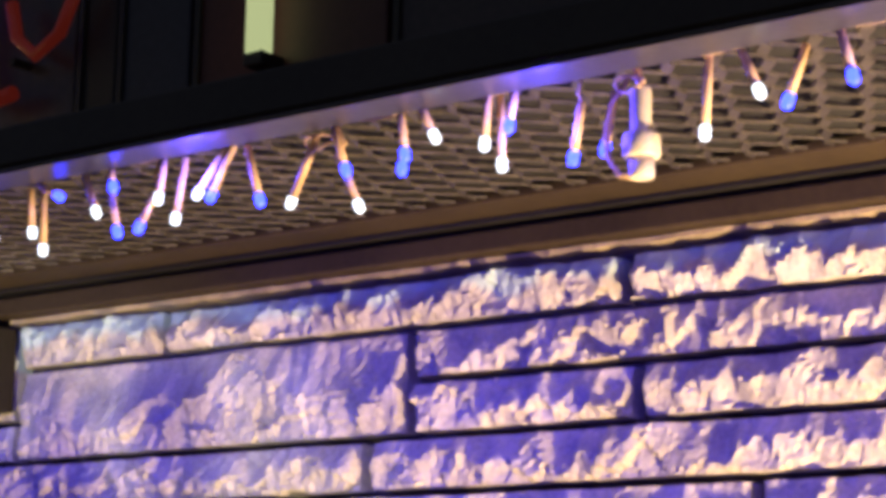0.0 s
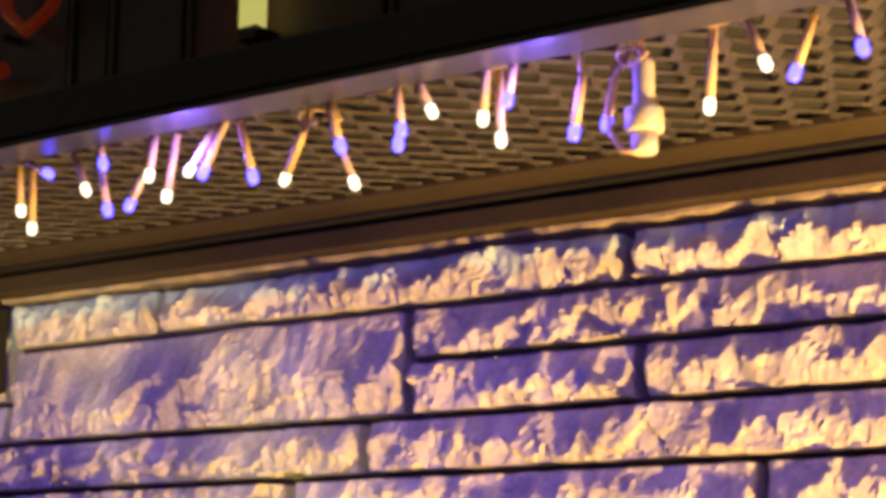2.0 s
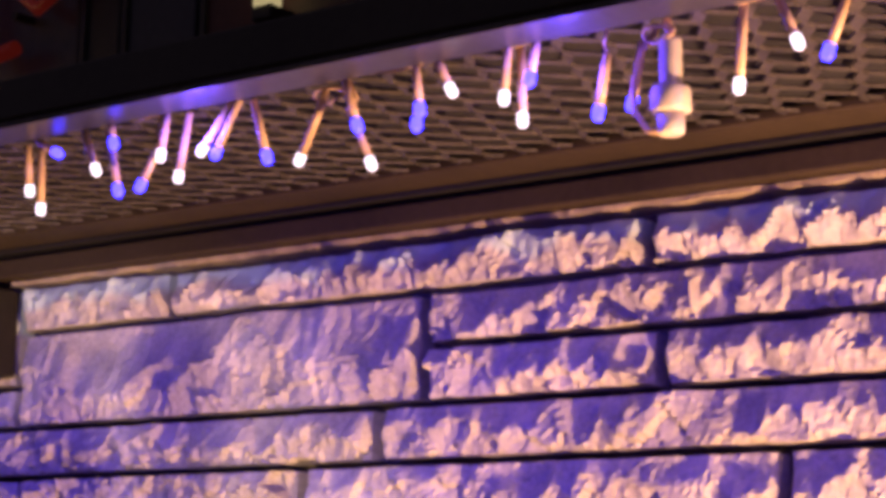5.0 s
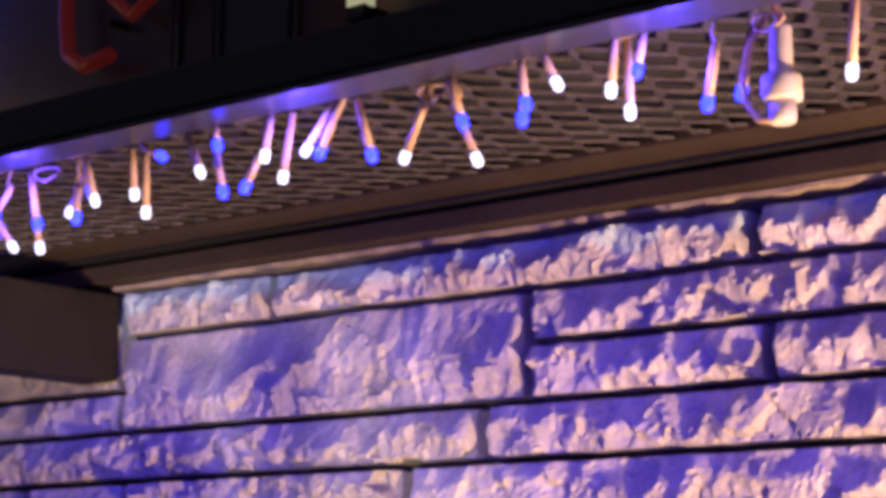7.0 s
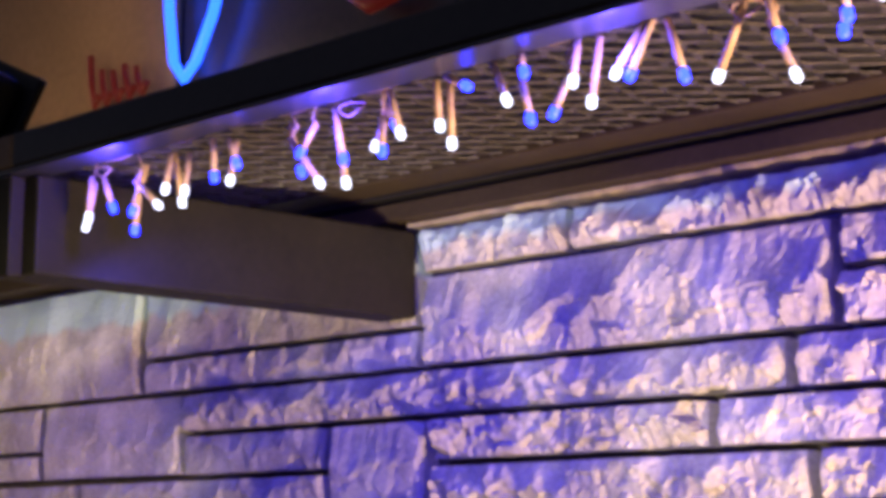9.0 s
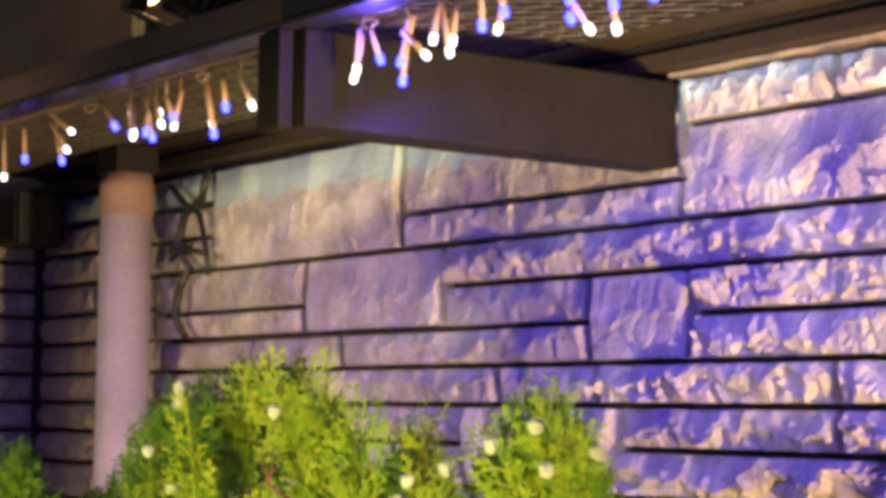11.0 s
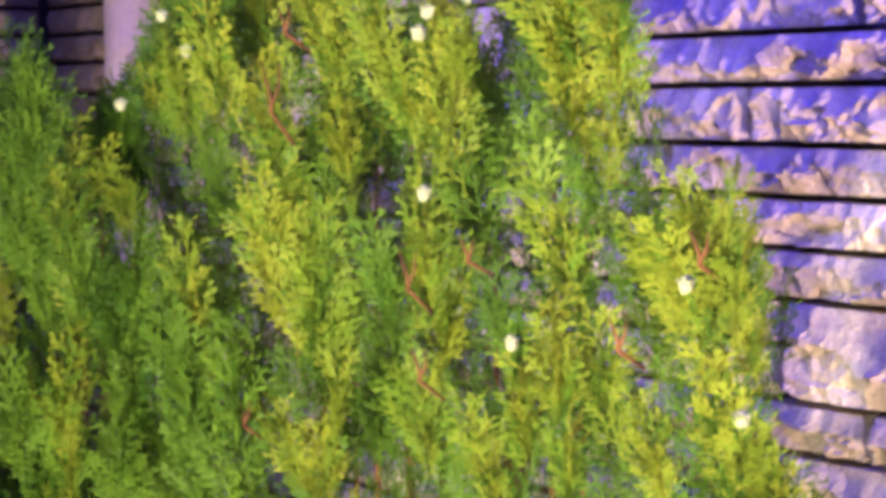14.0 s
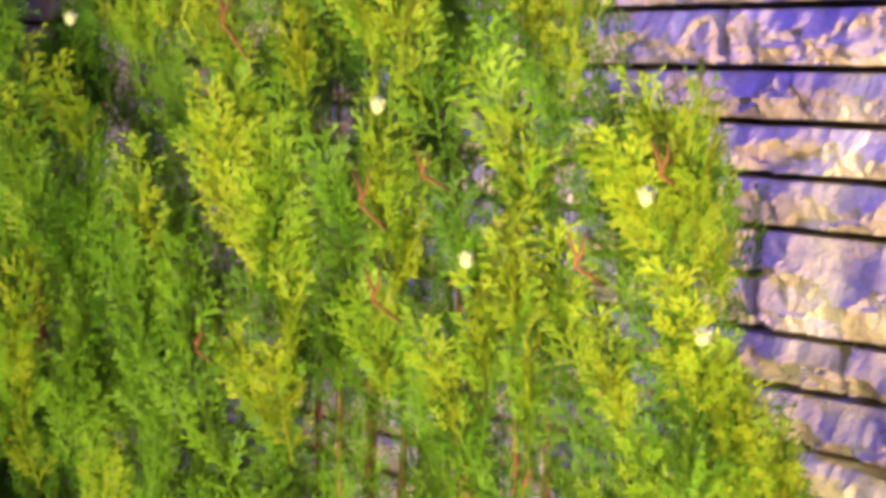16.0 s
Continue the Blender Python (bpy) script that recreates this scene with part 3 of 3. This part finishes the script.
def bulb_string(label, bulbs, x0, x1, z, group="bulb strings"):
    rng = random.Random(len(bulbs))
    string = thing("string_light", label, "string light", ((x0 + x1) / 2, -0.64, z), group)
    ox = (x0 + x1) / 2
    n = int((x1 - x0) / 0.012)
    for off, ph in ((0.0, 0), (0.006, 5)):
        pts = []
        for i in range(n + 1):
            x = x0 + (x1 - x0) * i / n
            pts.append((x - ox, 0.006 * noise.noise(Vector((x * 9, ph, 0))) - off * 0.5, 0.012 + 0.004 * noise.noise(Vector((x * 14, ph, 4)))))
        part("wire", tube(pts, 0.0016, 5), STEM, string, "clear twisted wire")
    for xr, zr, xt, zt, c in bulbs:
        a = Vector((xr - ox, rng.uniform(-0.012, 0.010), zr - z))
        b = Vector((xt - ox, a.y + rng.uniform(-0.010, 0.012), zt - z))
        d = (b - a).normalized()
        cut = b - d * 0.013
        stem = part("stem", tube([a, a.lerp(cut, 0.5), cut], [0.0036, 0.0042, 0.0042], 10), STEM, string)
        tip = part("bulb", tube([cut, cut + d * 0.002, b - d * 0.003, b], [0.0040, 0.0050, 0.0050, 0.0032], 10), LED_BLUE if c == "b" else LED_WHITE, stem, "lit blue bulb" if c == "b" else "lit white bulb")
        if a.z < -0.012:
            part("lead", tube([a, (a.x * 0.7 + b.x * 0.3, a.y, a.z * 0.5), (a.x, a.y, 0.010)], 0.0014, 5), STEM, stem)
    x = x0 + 0.1
    while x < x1 - 0.1:
        w = rng.uniform(0.012, 0.022)
        part("wire_loop", tube([(x - ox + w * math.cos(q), 0.004 * math.sin(2 * q), -0.003 + 0.007 * math.sin(q)) for q in (0.5 * k for k in range(13))], 0.0016, 5), STEM, string)
        x += rng.uniform(0.30, 0.55)
    return string


bulb_string("string of small blue and white bulbs under black fascia", BULBS_NEAR + BULBS_MIDDLE + BULBS_BEAM, -2.18, 1.2, 2.148)
bulb_string("string of small blue and white bulbs beyond cross beam", BULBS_FAR, -3.9, -2.27, 2.138)

plug = thing("cable_connector", "white plastic screw connector hanging on its cable", "connector", (-0.679, -0.635, 2.06))
part("sleeve", tube([(0, 0, 0.035), (0, 0, 0.04), (0, 0, 0.078), (0, 0, 0.082)], [0.010, 0.0095, 0.0095, 0.008], 16), WHITE, plug)
part("nut", tube([(0, 0, 0.018), (0, 0, 0.021), (0, 0, 0.037), (0, 0, 0.040)], [0.0155, 0.0175, 0.0175, 0.0155], 8), WHITE, plug, "ribbed white nut")
part("end", tube([(0, 0, 0.0), (0, 0, 0.003), (0, 0, 0.018)], [0.010, 0.0115, 0.0115], 16), WHITE, plug)
part("cable", tube([(0, 0, 0.082), (-0.004, 0, 0.10)], 0.004, 8), STEM, plug)
part("cable", tube([(0.0, -0.004, 0.001), (-0.018, -0.006, 0.004), (-0.031, -0.004, 0.022), (-0.036, 0, 0.045), (-0.030, 0, 0.07), (-0.012, 0, 0.092)], 0.0028, 8), STEM, plug)

# ---- pipe column ----
column = thing("pipe_column", "pale painted round pipe column with rusty collar", "column", (-3.79, -0.13, 0))
part("shaft", tube([(0, 0, 0), (0, 0, 2.06)], 0.056, 32), PIPE, column)
part("collar", tube([(0, 0, 2.06), (0, 0, 2.12), (0, 0, 2.15)], [0.059, 0.059, 0.055], 32), CAPM, column, "rusty orange collar")
part("head", box(-0.05, 0.05, -0.05, 0.05, 2.1505, 2.210, bevel=0.003), BLACK, column)


cables = thing("cable_bundle", "tangled black cables on stone wall beside pipe column", "cable", (-3.581, 0.0, 1.797))
part("cable", tube([(0.000, -0.045, 0.355), (-0.028, -0.045, 0.292), (-0.103, -0.045, 0.263), (-0.135, -0.045, 0.192), (-0.076, -0.045, 0.148), (-0.118, -0.045, 0.105), (-0.137, -0.045, 0.051), (-0.091, -0.045, 0.000)], 0.009, 8), BLACK, cables)
part("cable", tube([(-0.159, -0.050, 0.329), (-0.094, -0.050, 0.286), (-0.026, -0.050, 0.258), (0.007, -0.050, 0.175), (0.015, -0.050, 0.127)], 0.007, 8), BLACK, cables)
part("cable", tube([(-0.141, -0.055, 0.167), (-0.083, -0.055, 0.193), (0.016, -0.055, 0.168)], 0.006, 8), BLACK, cables)
part("clip", box(-0.149, -0.121, -0.058, -0.012, 0.180, 0.204, bevel=0.003), BLACK, cables)

# black box added for a dark square under the awning corner
loudspeaker = thing("loudspeaker", "added black square box under the awning corner", "loudspeaker", (-4.36, -0.10, 2.03))
part("cabinet", box(-0.07, 0.07, -0.06, 0.06, 0.0, 0.13, bevel=0.006), BLACK, loudspeaker)
part("grille", box(-0.055, 0.055, -0.066, -0.0605, 0.012, 0.118, bevel=0.002), DARK, loudspeaker)
corner_beam = thing("corner_beam", "dark brown beam on top of the side wall", "beam", (-4.6, -1.3, 2.065))
part("body", box(-0.2, 0.13, -1.3, 1.15, 0.0, 0.10, bevel=0.004), BROWN, corner_beam)

# ---- shrubs ----


def spray_mesh(name, seed, length, leaf):
    """An upright spray of scale-leaved twigs: an axis with fan-like side twigs, each with short blunt branchlets."""
    rng = random.Random(seed)
    verts, faces = [], []

    def spike(a, d, n, l, w):
        k = len(verts)
        s = d.cross(n)
        m = a + d * l * 0.72
        verts.extend([tuple(a), tuple(m + s * w), tuple(m - s * w), tuple(m + n * w * 0.8), tuple(a + d * l)])
        faces.extend([(k, k + 1, k + 3), (k, k + 3, k + 2), (k, k + 2, k + 1), (k + 4, k + 3, k + 1), (k + 4, k + 2, k + 3), (k + 4, k + 1, k + 2)])

    def bent(d, n, angle):
        return (Matrix.Rotation(angle, 3, n) @ d).normalized()

    n = Vector((0, 1, 0))
    d = Vector((0, 0, 1))
    p = Vector((0, 0, 0))
    step = 0.0075
    count = int(length / step)
    side = 1
    for i in range(count):
        f = i / count
        d = bent(d, n, rng.uniform(-0.06, 0.06))
        spike(p, d, n, step * 1.8, 0.0014)
        p = p + d * step
        side = -side
        if f < 0.06:
            continue
        # side twigs: longest in the lower third, shorter towards the tip
        l = (0.012 + 0.36 * length * min(1.0, f * 4 + 0.35) * (1 - f) ** 0.75) * rng.uniform(0.7, 1.2)
        tw = (n + Vector((rng.uniform(-0.9, 0.9), 0, rng.uniform(-0.35, 0.35)))).normalized()
        e = (bent(d, n, side * rng.uniform(0.55, 0.95)) + n * rng.uniform(-0.55, 0.55)).normalized()
        r, k, s2 = p.copy(), max(1, int(l / 0.0064)), 1
        for m in range(k):
            e = (e + d * rng.uniform(0.0, 0.10)).normalized()
            spike(r, e, tw, 0.0110, 0.0013)
            r = r + e * 0.0064
            s2 = -s2
            g = bent(e, tw, s2 * rng.uniform(0.45, 0.8))
            long = rng.uniform(0.010, 0.019) * (1.2 - 0.5 * m / k)
            spike(r, g, tw, long, 0.0014)
            if rng.random() < 0.45:
                spike(r + g * long * 0.45, bent(g, tw, -s2 * 0.6), tw, 0.008, 0.0013)
    me = bpy.data.meshes.new(name)
    me.from_pydata(verts, [], faces)
    me.materials.append(leaf)
    return me


LENGTHS = [0.10, 0.12, 0.14, 0.16]
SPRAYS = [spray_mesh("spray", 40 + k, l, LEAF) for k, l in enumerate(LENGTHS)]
YOUNG_LIT = [spray_mesh("spray", 60 + k, l, LEAF_NEW_LIT) for k, l in enumerate(LENGTHS)]
EYE = Vector((-0.04, -2.0, 1.55))
# height of the crown's upper outline along the wall, at y = -0.84
CROWN_X = [-3.4, -3.05, -2.919, -2.787, -2.683, -2.647, -2.566, -2.423, -2.356, -2.292, -2.200, -2.128, -2.045, -1.930, -1.869, -1.851, -1.811, -1.756, -1.693, -1.663, -1.633, -1.599, -1.557, -1.504, -1.461, -1.431, -1.407, -1.399, -1.380, -1.377, -1.372, -1.351, -1.310, -1.246, -1.229, -1.205, -1.225, -1.180, -1.142, -1.092]
CROWN_Z = [1.40, 1.48, 1.507, 1.569, 1.595, 1.479, 1.473, 1.546, 1.570, 1.644, 1.685, 1.692, 1.703, 1.706, 1.677, 1.585, 1.525, 1.585, 1.647, 1.646, 1.600, 1.525, 1.630, 1.675, 1.683, 1.655, 1.638, 1.585, 1.533, 1.486, 1.434, 1.440, 1.447, 1.442, 1.419, 1.30, 1.242, 1.193, 1.146, 0.996]
# leading shoots that stand out in front: x and z of the tip, length, lean
SHOOTS_UPPER = [
    (-1.680, 1.687, 0.096, 0.002), (-1.778, 1.689, 0.100, -0.009), (-1.635, 1.659, 0.105, 0.012), (-1.866, 1.677, 0.110, -0.015), (-1.988, 1.650, 0.109, -0.023), (-2.051, 1.608, 0.105, -0.024),
    (-1.724, 1.639, 0.092, 0.002), (-1.900, 1.581, 0.105, -0.028), (-1.817, 1.543, 0.090, 0.014), (-1.796, 1.465, 0.084, 0.008), (-1.868, 1.415, 0.116, -0.015), (-1.752, 1.389, 0.138, 0.015),
    (-1.674, 1.512, 0.086, 0.012), (-1.511, 1.635, 0.121, 0.006), (-1.463, 1.594, 0.077, 0.019), (-1.582, 1.566, 0.092, -0.008), (-1.542, 1.445, 0.130, 0.002), (-1.325, 1.663, 0.106, 0.001),
    (-1.263, 1.623, 0.088, 0.015), (-1.375, 1.632, 0.094, -0.011), (-1.310, 1.583, 0.091, 0.004), (-1.252, 1.523, 0.066, 0.018), (-1.353, 1.447, 0.095, 0.009), (-1.232, 1.400, 0.065, -0.003),
]
SHOOTS_LOWER = [
    (-1.184, 1.441, 0.072, -0.006), (-1.120, 1.441, 0.080, 0.016), (-1.107, 1.415, 0.067, 0.018), (-1.198, 1.390, 0.083, 0.000), (-1.111, 1.347, 0.063, 0.012), (-1.331, 1.326, 0.086, 0.020),
    (-1.387, 1.265, 0.083, 0.013), (-1.145, 1.297, 0.078, 0.013), (-1.232, 1.255, 0.067, 0.004), (-1.096, 1.246, 0.064, 0.015), (-1.597, 1.291, 0.081, 0.021), (-1.550, 1.247, 0.088, 0.001),
    (-1.910, 1.262, 0.107, -0.003), (-2.004, 1.201, 0.095, -0.024), (-1.432, 1.348, 0.077, -0.008), (-1.282, 1.320, 0.078, 0.008), (-1.635, 1.378, 0.083, -0.013), (-1.320, 1.243, 0.075, 0.008),
    (-1.468, 1.224, 0.074, 0.001), (-1.815, 1.180, 0.084, -0.009), (-1.685, 1.243, 0.116, 0.035), (-1.471, 1.353, 0.106, 0.051),
]
SHOOTS_FOOT = [
    (-1.117, 1.268, 0.065, 0.011), (-1.087, 1.238, 0.065, 0.014), (-1.064, 1.221, 0.065, 0.016), (-1.036, 1.197, 0.064, 0.016), (-1.080, 1.177, 0.068, 0.005), (-1.128, 1.199, 0.069, 0.002), (-1.178, 1.156, 0.068, 0.006),
]
SHOOTS_DARK = [
    (-2.425, 1.596, 0.164, 0.009), (-2.495, 1.500, 0.145, -0.011), (-2.335, 1.478, 0.146, 0.016), (-2.198, 1.445, 0.091, 0.020), (-2.125, 1.392, 0.111, 0.035), (-2.211, 1.319, 0.123, 0.037),
    (-2.504, 1.161, 0.149, 0.008), (-2.348, 1.207, 0.129, 0.024), (-2.165, 1.135, 0.107, 0.012), (-2.034, 1.145, 0.098, -0.010), (-2.417, 1.410, 0.149, -0.010), (-2.281, 1.372, 0.130, 0.006),
    (-2.071, 1.274, 0.115, 0.004), (-2.327, 1.106, 0.117, 0.040), (-2.643, 1.507, 0.160, 0.010), (-2.655, 1.307, 0.163, 0.010), (-2.040, 1.356, 0.111, -0.010), (-2.140, 1.235, 0.119, 0.014), (-2.183, 1.141, 0.121, 0.007), (-2.099, 1.178, 0.112, 0.020),
]


def upright(lean, spin):
    return lean.to_track_quat("Z", "Y").to_matrix().to_4x4() @ Matrix.Rotation(spin, 4, "Z")


def fill_pose(rng, x0, x1, depth, y_front, y_back):
    """A place for a spray below the crown's outline; the crown narrows towards its front."""
    x = rng.uniform(x0, x1)
    top = float(np.interp(x, CROWN_X, CROWN_Z))
    below = 0.012 + (rng.uniform(0, 0.05) if rng.random() < 0.22 else depth * rng.random())
    y = rng.uniform(y_front, y_back)
    k = (y - EYE.y) / (-0.84 - EYE.y)
    tip = Vector((EYE.x + (x - EYE.x) * k, y, EYE.z + (top - below - EYE.z) * k))
    lean = Vector((rng.uniform(-0.32, 0.32), rng.uniform(-0.45, 0.10), 1)).normalized()
    return tip, lean, upright(lean, rng.uniform(-1.2, 1.2) + 0.93)


def shrub(label, x0, x1, depth, shoots, young_lit, outer, inner, cones, twigs, seed):
    rng = random.Random(seed)
    mid = (x0 + x1) / 2
    ob = thing("conifer_shrub", label, "shrub", (mid, -0.85, 0), "conifer shrubs")
    inv = Matrix.Translation((-mid, 0.85, 0))
    part("trunk", tube([(0, 0.1, 0), (0.01, 0.12, 0.4), (-0.01, 0.14, 0.8), (0, 0.16, 1.25)], [0.035, 0.03, 0.022, 0.008], 10), BARK, ob)
    for k in range(12):
        x = x0 + 0.12 + (x1 - x0 - 0.60) * (k + 0.5) / 12
        top = float(np.interp(x, CROWN_X, CROWN_Z)) - rng.uniform(0.08, 0.16)
        y = rng.uniform(0.14, 0.22)
        part("limb", tube([(0, 0.11, 0.25 + 0.05 * (k % 4)), ((x - mid) * 0.6, y * 0.5, 0.62), (x - mid, y, 1.0), (x - mid + 0.01, y, top)], [0.012, 0.008, 0.004, 0.0015], 7), BARK, ob)

    def put(tip, lean, turn, meshes, size, wide=1.0):
        k = min(range(len(LENGTHS)), key=lambda n: abs(LENGTHS[n] - size))
        sc = size / LENGTHS[k]
        o = new("spray", meshes[k])
        o.parent = ob
        o.matrix_local = inv @ Matrix.Translation(tip - lean * size) @ turn @ Matrix.Diagonal((sc * wide, sc * wide, sc, 1))

    for x, z, length, aside in shoots:
        y = -0.96 + rng.uniform(-0.05, 0.04)
        k = (y - EYE.y) / (-0.96 - EYE.y)
        tip = EYE + Vector(((x - EYE.x) * k, y - EYE.y, (z - EYE.z) * k))
        lean = Vector((aside, rng.uniform(-0.035, 0.0), length)).normalized()
        meshes = YOUNG_LIT if rng.random() < young_lit else SPRAYS
        size = length * 1.3
        put(tip, lean, upright(lean, 0.93 + rng.uniform(-0.35, 0.35)), meshes, size, 1.05)
        # the shoot's own side sprays, lower down and all round, close to it
        for q in range(6):
            out = Vector((math.cos(0.64 + 1.05 * q), math.sin(0.64 + 1.05 * q), 0)) * rng.uniform(0.12, 0.34)
            l2 = (lean + out).normalized()
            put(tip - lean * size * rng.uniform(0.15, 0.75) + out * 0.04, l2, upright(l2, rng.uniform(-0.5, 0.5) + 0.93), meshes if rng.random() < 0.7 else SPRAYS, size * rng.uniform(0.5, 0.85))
    for k in range(outer):
        tip, lean, turn = fill_pose(rng, x0, x1, depth, -0.92, -0.78)
        put(tip, lean, turn, YOUNG_LIT if rng.random() < young_lit * 0.12 else SPRAYS, rng.uniform(0.07, 0.15))
    for x, z, h in twigs:
        a = Vector((x - mid, -0.15, z))
        bm = tube([a - Vector((0.10 * h, -0.03, h)), a - Vector((0.02 * h, 0, 0.3 * h)), a, a + Vector((-0.25 * h, -0.004, 0.75 * h))], [0.0018, 0.0020, 0.0018, 0.0006], 6)
        tube([a - Vector((0.02 * h, 0, 0.3 * h)), a + Vector((0.30 * h, 0, 0.2 * h)), a + Vector((0.38 * h, 0, 0.7 * h))], [0.0017, 0.0013, 0.0005], 6, bm=bm)
        part("twig", bm, BARK, ob, "red-brown bare twig")
    # the denser growth behind, joined, its shade in the deeper leaf colour
    vs, fs, base = [], [], 0
    data = []
    for me in SPRAYS:
        co = np.empty(len(me.vertices) * 3)
        me.vertices.foreach_get("co", co)
        data.append((co.reshape(-1, 3), np.array([p.vertices[:] for p in me.polygons])))
    for k in range(inner):
        tip, lean, turn = fill_pose(rng, x0 + 0.02, x1 - 0.03, depth * 1.1, -0.84, -0.66)
        co, fc = data[k % len(data)]
        m = np.array(inv @ Matrix.Translation(tip - lean * LENGTHS[k % len(data)]) @ turn)
        vs.append(co @ m[:3, :3].T + m[:3, 3])
        fs.append(fc + base)
        base += len(co)
    me = bpy.data.meshes.new("inner_foliage")
    me.from_pydata(np.concatenate(vs).tolist(), [], np.concatenate(fs).tolist())
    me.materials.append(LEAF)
    o = new("inner_foliage", me)
    o.parent = ob
    o["kind"] = "stuff"
    for k, (x, z) in enumerate(cones):
        bm = bmesh.new()
        bmesh.ops.create_icosphere(bm, subdivisions=2, radius=0.0062)
        for v in bm.verts:
            v.co *= 1 + 0.28 * noise.noise(v.co * 260 + Vector((k, 0, 0)))
            v.co.z *= 1.25
        for q in range(4):
            h = Vector((math.cos(q * 1.57 + k), math.sin(q * 1.57 + k), 0.5)) * 0.0062
            tube([h * 0.6, h * 1.35], [0.0022, 0.0006], 5, bm=bm)
        bmesh.ops.translate(bm, vec=(x - mid, -0.15 + 0.01 * math.sin(k * 3), z), verts=bm.verts)
        part("seed_cone", bm, CONE, ob, "pale green-white seed cone")
    return ob


CONES = [(-1.908, 1.665), (-1.914, 1.650), (-1.973, 1.595), (-1.929, 1.555), (-1.697, 1.641), (-1.478, 1.579), (-1.472, 1.560), (-1.421, 1.592), (-1.332, 1.615), (-1.294, 1.631), (-1.256, 1.596), (-1.215, 1.611), (-2.064, 1.497), (-1.491, 1.415), (-1.338, 1.294), (-1.141, 1.357), (-1.065, 1.264)]
TWIGS = [(-1.745, 1.504, 0.05), (-1.117, 1.382, 0.025), (-1.412, 1.364, 0.02), (-1.505, 1.337, 0.035), (-1.812, 1.166, 0.03), (-1.488, 1.252, 0.03), (-1.211, 1.307, 0.025), (-1.715, 1.575, 0.025)]
shrub("dense yellow-green conifer shrub with pale seed cones", -2.36, -1.11, 0.80, SHOOTS_UPPER + SHOOTS_LOWER + SHOOTS_FOOT, 0.8, 130, 700, CONES, TWIGS, 5)
shrub("darker green conifer shrub in front of pipe column", -3.40, -2.31, 0.75, SHOOTS_DARK, 0.35, 120, 480, [], [], 6)

# ---- stones last of the setting ----
lay_stones(wall_north, filled(STONES, ROWS_Z, -4.5, 2.1, 3), lambda a, c: Matrix.Translation((a, 0, c)), 100)

lay_stones(wall_west, [(0.02 + a, 0.02 + b, c, d) for a, b, c, d in filled([], [2.055, 2.0, 1.93, 1.865, 1.795] + ROWS_Z[6:], 0.0, 1.5, 9)], lambda a, c: Matrix.Translation((-4.5, 0, c)) @ Matrix.Rotation(math.pi / 2, 4, "Z") @ Matrix.Translation((a - 1.53, 0, 0)), 700, 0.013)
